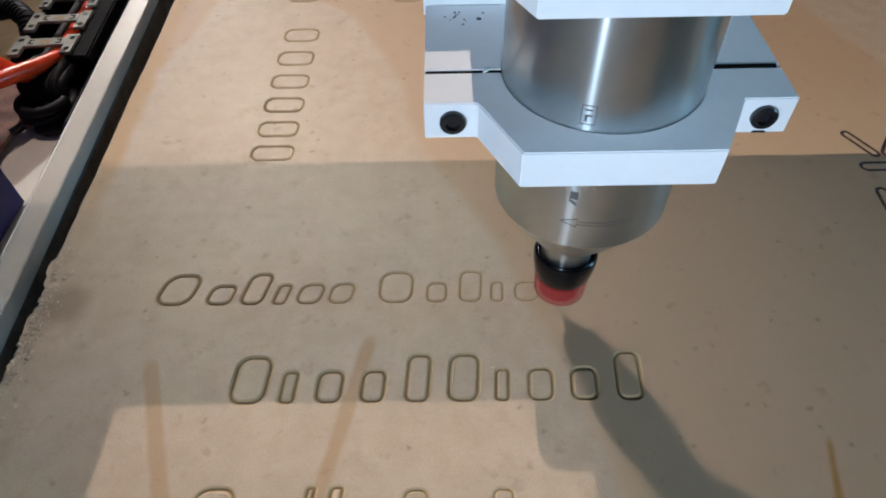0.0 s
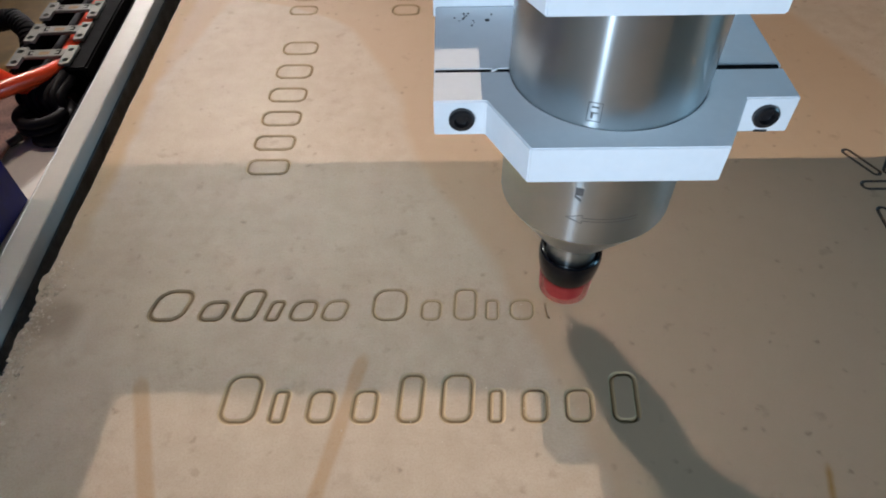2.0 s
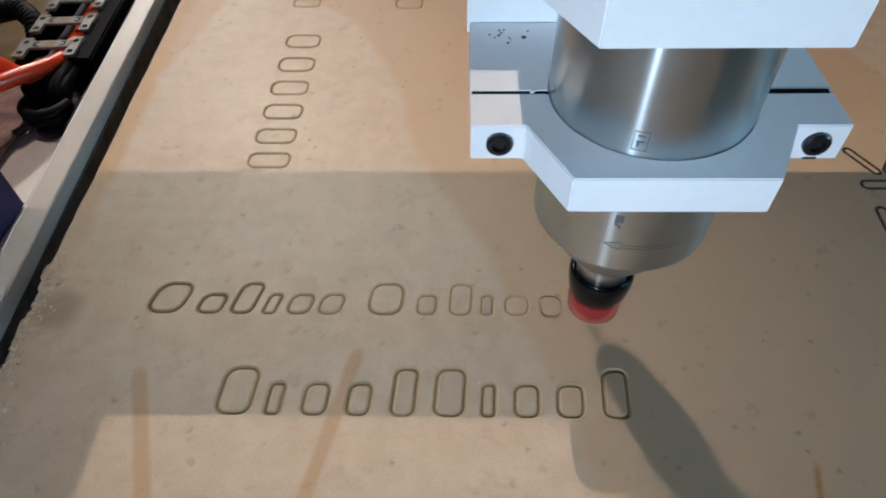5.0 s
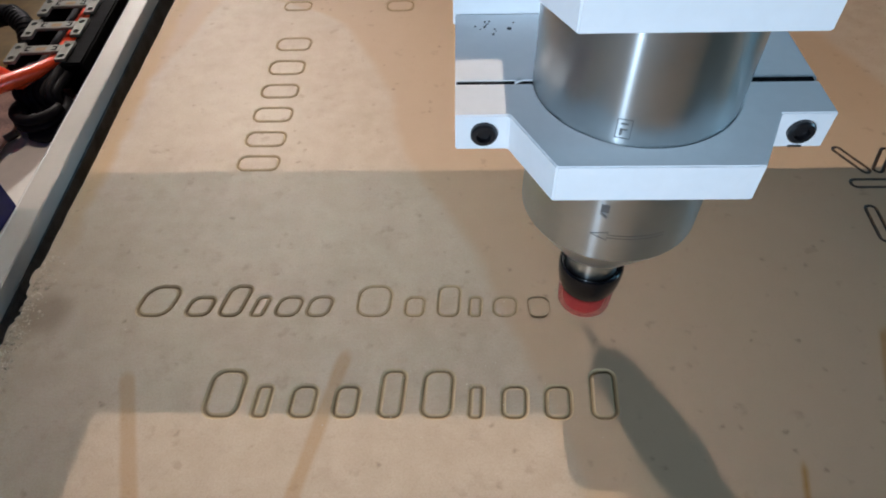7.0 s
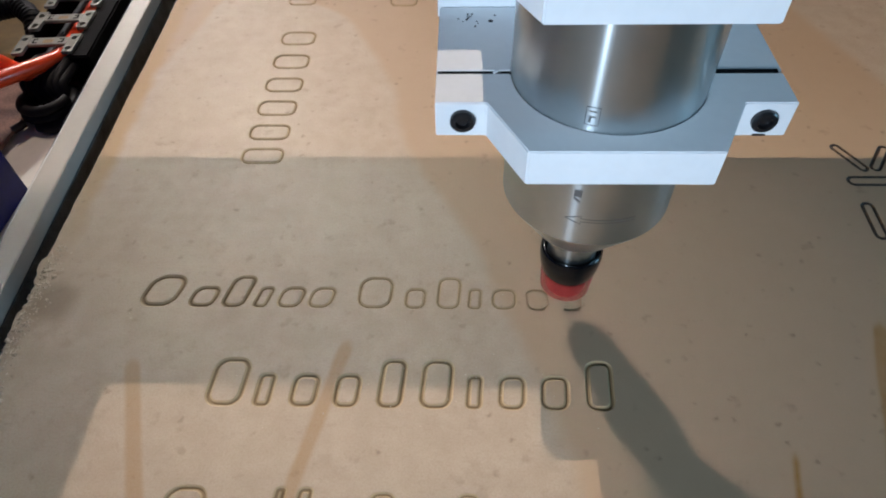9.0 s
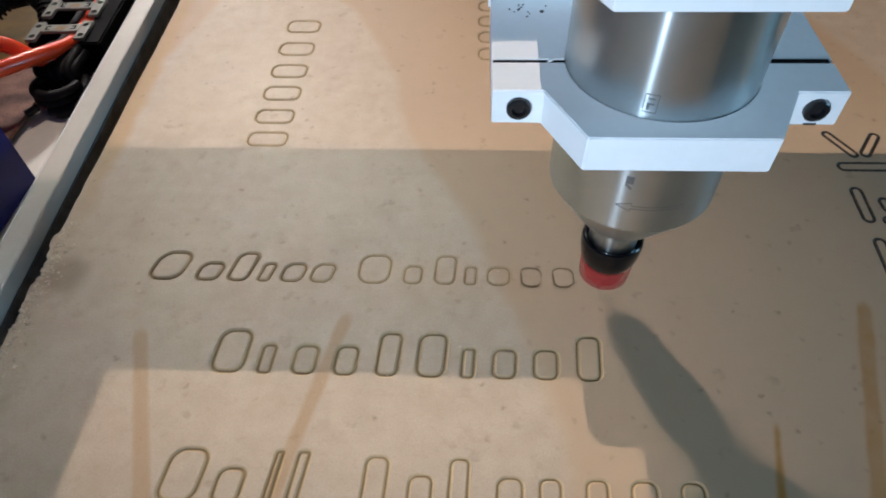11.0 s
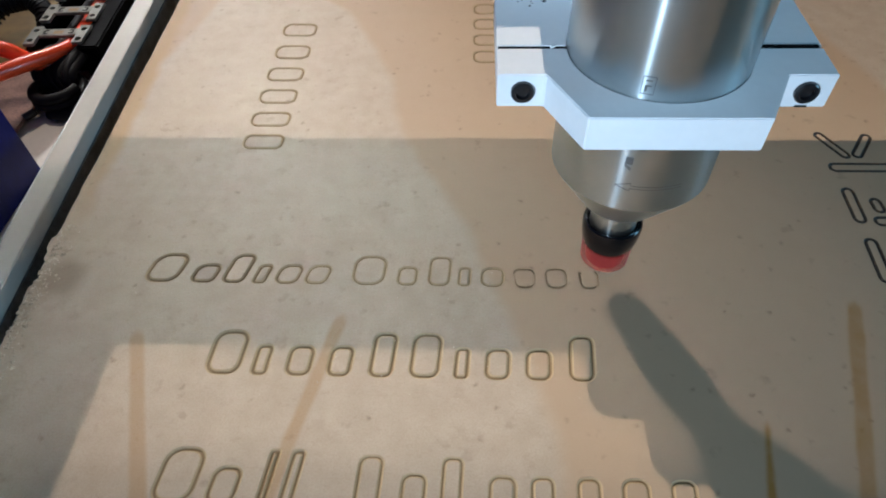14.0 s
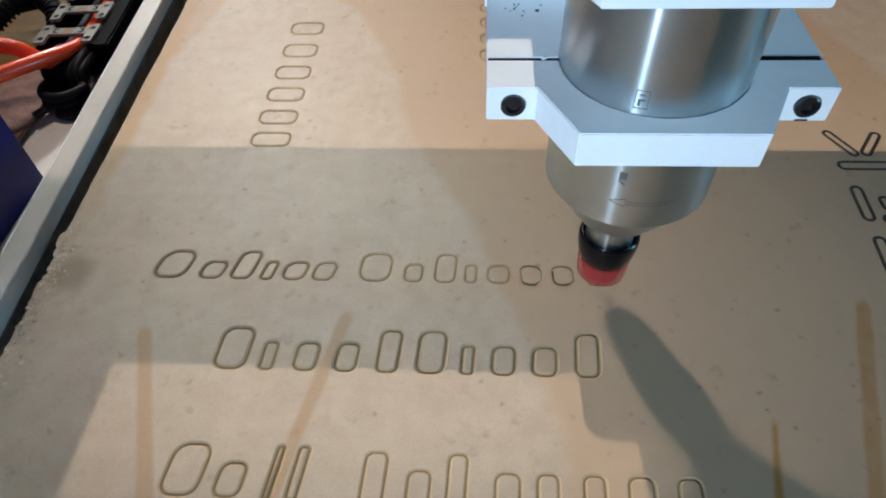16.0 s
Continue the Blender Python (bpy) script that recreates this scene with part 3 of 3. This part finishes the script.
    # etched marks: a framed badge, a slash and a turning arrow
    badge = joined(wrapped(-0.0152, -0.0098, 0.1722, 0.1725), wrapped(-0.0152, -0.0098, 0.1642, 0.1645), wrapped(-0.0152, -0.0149, 0.1642, 0.1725),
                   wrapped(-0.0101, -0.0098, 0.1642, 0.1725), wrapped(-0.0138, -0.0112, 0.1702, 0.1708), wrapped(-0.0138, -0.0112, 0.1678, 0.1684), wrapped(-0.0138, -0.0128, 0.1655, 0.1684))
    part("etched_badge", badge, ETCH, s, "small etched frame of plain bars")
    part("etched_bar", joined(wrapped(-0.0138, -0.0105, 0.1268, 0.1308), slanted(-0.0138, 0.1255, -0.0108, 0.1232, 0.0014), wrapped(-0.0120, -0.0070, 0.1355, 0.1361), wrapped(-0.0125, -0.0065, 0.1415, 0.1421)), ETCH, s, "small etched bars")
    arrow = joined(slanted(-0.0160, 0.1132, -0.0090, 0.1156, 0.0004), slanted(-0.0160, 0.1132, -0.0090, 0.1108, 0.0004), wrapped(-0.0092, -0.0088, 0.1143, 0.1160), wrapped(-0.0092, -0.0088, 0.1108, 0.1125),
                   wrapped(-0.0090, 0.0150, 0.1141, 0.1144), wrapped(-0.0090, 0.0150, 0.1124, 0.1127))
    part("etched_arrow", arrow, ETCH, s, "etched outline of an arrow")
    part("paint_chip", box(0.0578, 0.0632, -0.0214, -0.0203, 0.1452, 0.1462, 0.0002), BLACK_OXIDE, s)
    # paint chips on the rear clamp
    rnd = random.Random(4)
    for k in range(13):
        x, y, r = rnd.uniform(-0.064, -0.044), rnd.uniform(0.034, 0.0465), rnd.uniform(0.0002, 0.0005)
        if k == 0:
            x, y, r = -0.0475, 0.0395, 0.0011
        c = lathe([(0.0, 0.1610), (r, 0.1610), (r, 0.1617), (0.0, 0.1617)], 7)
        bmesh.ops.transform(c, matrix=Matrix.Translation((x, y, 0)) @ Matrix.Rotation(rnd.uniform(0, 3), 4, "Z") @ Matrix.Diagonal((1.0, rnd.uniform(1.0, 1.9), 1, 1)), verts=c.verts)
        part("paint_chip", c, BLACK_OXIDE, s)
    burr = bmesh.new()
    bmesh.ops.create_icosphere(burr, subdivisions=2, radius=0.0011, matrix=Matrix.Translation((-0.0462, 0.0002, 0.1616)) @ Matrix.Rotation(0.7, 4, "Z") @ Matrix.Diagonal((1.7, 0.7, 0.5, 1)))
    part("paint_burr", burr, WHITE_PAINT, s, "small white burr of paint across the slit", smooth=True)
    return s


SPINDLE = spindle()


def gantry():
    g = empty("gantry")
    tagged(g, "blue painted gantry standing astride the board", "gantry")
    # beam and cheek are out of view, sized and notched to place shadows
    part("beam", joined(box(-0.417, 1.02, 0.150, 0.210, 0.200, 0.450, 0.003), box(-0.436, -0.4172, 0.150, 0.210, 0.300, 0.450, 0.003)), WHITE_PAINT, g, "white cross beam")
    part("leg", box(-0.60, -0.4350, -0.20, 0.136, -0.0418, 0.2995, 0.003), BLUE_PAINT, g, "deep blue painted steel upright")
    part("cheek", box(-0.62, -0.4365, -0.20, 0.205, 0.30, 0.556, 0.003), BLUE_PAINT, g, "deep blue painted steel cheek plate")
    return g


GANTRY = gantry()


# ---- cable chain, hose and cables on the side deck ----
def holed_plate(x0, x1, y0, y1, z0, z1, holes, r):
    """A thin flat plate with round holes through it."""
    curve = bpy.data.curves.new("plate", "CURVE")
    curve.dimensions, curve.fill_mode, curve.extrude = "2D", "BOTH", (z1 - z0) / 2
    loops = [[(x0, y0), (x1, y0), (x1, y1), (x0, y1)]]
    for hx, hy in holes:
        loops.append([(hx + r * math.cos(k * math.pi / 8), hy + r * math.sin(k * math.pi / 8)) for k in range(16)])
    for pts in loops:
        sp = curve.splines.new("POLY")
        sp.points.add(len(pts) - 1)
        for p, q in zip(sp.points, pts):
            p.co = (*q, 0, 1)
        sp.use_cyclic_u = True
    made = bpy.data.objects.new("cut", curve)
    scene.collection.objects.link(made)
    bpy.context.view_layer.update()
    me = bpy.data.meshes.new_from_object(made.evaluated_get(bpy.context.evaluated_depsgraph_get()))
    bpy.data.objects.remove(made)
    bm = bmesh.new()
    bm.from_mesh(me)
    bmesh.ops.translate(bm, verts=bm.verts, vec=(0, 0, (z0 + z1) / 2))
    return bm


def cable_chain():
    c = empty("cable_chain", (-0.466, 0.295, -0.0418))
    tagged(c, "open black cable chain with grey cross bars", "cable chain")
    c.rotation_euler = (0, 0, radians(3.5))
    for i in range(9):
        y = 0.041 * i
        for x, thick in ((-0.024, 0.0025), (0.0315, 0.0100)):
            side = part("side_plate", box(x - thick, x + thick, y - 0.021, y + 0.024, 0.0, 0.0375, 0.0015), CHAIN_BLACK, c)
            out = 0.0102 if x > 0 else -0.0028
            # small grey box stands in for light caught in a plate hole
            part("hole_glint", box(x + out - 0.0006, x + out + 0.0006, y - 0.003, y + 0.004, 0.014, 0.022, 0.0004), CHAIN_GREY, side)
        bar = part("cross_bar", box(-0.018, 0.018, y - 0.005, y + 0.007, 0.0380, 0.0410, 0.0006), CHAIN_GREY, c, "grey cross bar")
        for sgn in (-1, 1):
            xa, xb = sorted((sgn * 0.0178, sgn * 0.0272))
            xm = (xa + xb) / 2
            part("foot", holed_plate(xa, xb, y - 0.018, y + 0.012, 0.0380, 0.0410, [(xm, y - 0.012), (xm, y + 0.005)], 0.0028), CHAIN_GREY, bar)
            xc = sgn * 0.012
            part("notch", joined(box(xc - 0.0022, xc + 0.0022, y - 0.0022, y - 0.0010, 0.0410, 0.0413), box(xc - 0.0022, xc + 0.0022, y + 0.003, y + 0.0042, 0.0410, 0.0413), box(xc + sgn * 0.001, xc + sgn * 0.0022, y - 0.002, y + 0.004, 0.0410, 0.0413)), CHAIN_BLACK, bar)
        part("label_bar", box(-0.0045, 0.0045, y - 0.002, y + 0.003, 0.0410, 0.0412), COPPER, bar)
        part("lower_bar", box(-0.021, 0.021, y - 0.004, y + 0.004, 0.0010, 0.0040), CHAIN_BLACK, c)
    return c


CHAIN = cable_chain()


def hose(points, radius, mat, name, label, category, group=""):
    ob = obj(name, tube(points, radius, 16), mat, smooth=True)
    return tagged(ob, label, category, group)


hose([(-0.474, 0.560, -0.018), (-0.466, 0.420, -0.018), (-0.460, 0.330, -0.016), (-0.455, 0.285, -0.010), (-0.470, 0.245, 0.000), (-0.497, 0.205, 0.006), (-0.545, 0.150, 0.004), (-0.62, 0.10, -0.020), (-0.68, 0.06, -0.0345)],
     0.0068, HOSE_RED, "red_hose", "glossy red plastic hose leaving the cable chain", "hose", "red hoses")
hose([(-0.466, 0.262, -0.016), (-0.478, 0.254, -0.004), (-0.492, 0.252, 0.008), (-0.510, 0.248, 0.012), (-0.535, 0.238, 0.004), (-0.565, 0.212, -0.014), (-0.585, 0.170, -0.0305)],
     0.0072, HOSE_RED, "red_hose", "glossy red plastic hose looping beside the chain", "hose", "red hoses")

rnd = random.Random(11)
for i in range(9):
    x0 = -0.482 + 0.0048 * i
    z0 = -0.030 + 0.006 * (i % 3)
    xe = -0.472 + 0.0034 * i
    hose([(x0 - 0.012, 0.52, z0), (x0 - 0.006, 0.40, z0), (x0, 0.310, z0 + 0.002), (x0 + 0.004, 0.278, -0.014 + 0.003 * (i % 2)), ((x0 + xe) / 2 + 0.002 * rnd.uniform(-1, 1), 0.252, -0.018), (xe + 0.006, 0.246 + 0.004 * rnd.random(), -0.0335)],
         0.0042 + 0.0008 * (i % 2), CABLE_BLACK, "black_cable", "bent black rubber cable coming out of the chain", "cable", "machine cables")
turns = [(-0.4540 + 0.0215 * math.cos(a), 0.2400 + 0.0205 * math.sin(a), -0.0360 + 0.0040 * a / math.pi) for a in (0.35 * k - 0.6 for k in range(42))]
hose(turns[:38], 0.0047, CABLE_BLACK, "coiled_cable", "black rubber cable coiled on the white deck", "cable", "machine cables")
hose([(-0.458, 0.219, -0.0370), (-0.444, 0.216, -0.0365), (-0.431, 0.228, -0.0350), (-0.424, 0.255, -0.0290), (-0.420, 0.300, -0.0250), (-0.428, 0.420, -0.0240)],
     0.0058, CABLE_BLACK, "black_cable", "thick black cable sweeping along the rail", "cable", "machine cables")
hose([(-0.472, 0.221, -0.0355), (-0.476, 0.216, -0.0360), (-0.480, 0.212, -0.0365)], 0.0036, BLACK_OXIDE, "cable_plug", "small black plug at a cable end", "plug")
for i, (x, z, r) in enumerate(((-0.4135, -0.0350, 0.0065), (-0.4240, -0.0340, 0.0075), (-0.4170, -0.0235, 0.0062))):
    hose([(x - 0.030, 0.72, z), (x - 0.019, 0.50, z), (x - 0.010, 0.34, z + 0.001), (x - 0.004, 0.27, z), (x - 0.001, 0.225 - 0.012 * i, z - 0.0005)],
         r, CABLE_BLACK, "black_cable", "long black cable lying beside the white rail", "cable", "machine cables")


def conduit():
    pts = [(-0.585, 0.30, -0.034), (-0.575, 0.335, -0.020), (-0.555, 0.360, -0.008), (-0.530, 0.368, -0.006), (-0.510, 0.352, -0.012), (-0.500, 0.325, -0.026)]
    c = obj("corrugated_conduit", tube(pts, 0.0085, 16), CABLE_BLACK, smooth=True)
    tagged(c, "black corrugated conduit arching beside the cable chain", "conduit")
    for i in range(len(pts) - 1):
        for k in range(6):
            a, b = Vector(pts[i]), Vector(pts[i + 1])
            p = a.lerp(b, k / 6)
            bm = lathe([(0.0075, -0.0015), (0.0100, -0.0010), (0.0100, 0.0010), (0.0075, 0.0015)], 16)
            bmesh.ops.transform(bm, matrix=Matrix.Translation(p) @ (b - a).to_track_quat("Z", "Y").to_matrix().to_4x4(), verts=bm.verts)
            part("rib", bm, CABLE_BLACK, c, smooth=True)


conduit()
# brown sheet stands in for shaded deck with the hose's red reflection
mat = obj("deck_shade_sheet", box(-0.600, -0.477, 0.175, 0.290, -0.0379, -0.0350, 0.001), DECK_SHADE)
tagged(mat, "reddish brown sheet standing in for shade and red reflection on the deck", "mat")
ply = obj("plywood_sheet", box(-0.95, -0.418, 0.06, 1.20, -0.0413, -0.0380, 0.001), PLY)
tagged(ply, "dusty tan plywood sheet beside the machine", "plywood")
ply.matrix_world = Matrix.Translation((-0.06, 0.26, 0.0)) @ Matrix.Rotation(radians(3.1), 4, "Z")


def crumbs():
    """Loose fibre crumbs and torn lumps along the broken rim of the board, and a few beside the cuts."""
    r = random.Random(3)
    verts, faces = [], []

    def lump(x, y, q):
        n = len(verts)
        for ring, (zz, rr) in enumerate(((0.0, 1.0), (0.55, 0.9))):
            for k in range(6):
                a = k * math.pi / 3 + r.uniform(-0.3, 0.3)
                w = q * rr * r.uniform(0.55, 1.25)
                verts.append((x + w * math.cos(a), y + w * math.sin(a), q * zz * r.uniform(0.4, 0.7)))
        verts.append((x + r.uniform(-0.3, 0.3) * q, y + r.uniform(-0.3, 0.3) * q, q * r.uniform(0.4, 0.7)))
        for k in range(6):
            m = (k + 1) % 6
            faces.extend([(n + k, n + m, n + 6 + m, n + 6 + k), (n + 6 + k, n + 6 + m, n + 12)])

    for _ in range(900):
        y = r.uniform(-0.22, 0.05)
        lump(-0.3525 - 0.033 * y + abs(r.gauss(0, 0.0055)) - 0.001, y, r.uniform(0.0003, 0.0009))
    for _ in range(150):
        y = r.uniform(-0.22, 0.03)
        lump(-0.3535 - 0.033 * y + abs(r.gauss(0, 0.0050)), y, r.uniform(0.0008, 0.0021))
    for _ in range(160):
        row, x = r.choice(((0.004, r.uniform(-0.29, -0.06)), (-0.060, r.uniform(-0.22, 0.0)), (-0.040, r.uniform(-0.12, -0.06))))
        lump(x, row + r.gauss(0, 0.010), r.uniform(0.0002, 0.0005))
    me = bpy.data.meshes.new("fibre_crumbs")
    me.from_pydata(verts, [], faces)
    me.materials.append(CRUMB)
    tagged(new("fibre_crumbs", me), "loose tan fibre crumbs along the broken board rim", "crumbs", kind="stuff")


crumbs()


def motions():
    walk(SPINDLE, [(t, pose(x, y, z)) for t, x, y, z in CUTTER_ROWS])
    walk(GANTRY, [(t, pose(0, y, 0)) for t, x, y, z in CUTTER_ROWS])
    for p, t in PLUGS:
        walk(p, [(0, pose(0, 0, 0)), (t, pose(0, 0, 0)), (t + 0.4, pose(0, 0, -0.0014)), (16, pose(0, 0, -0.0014))])


motions()
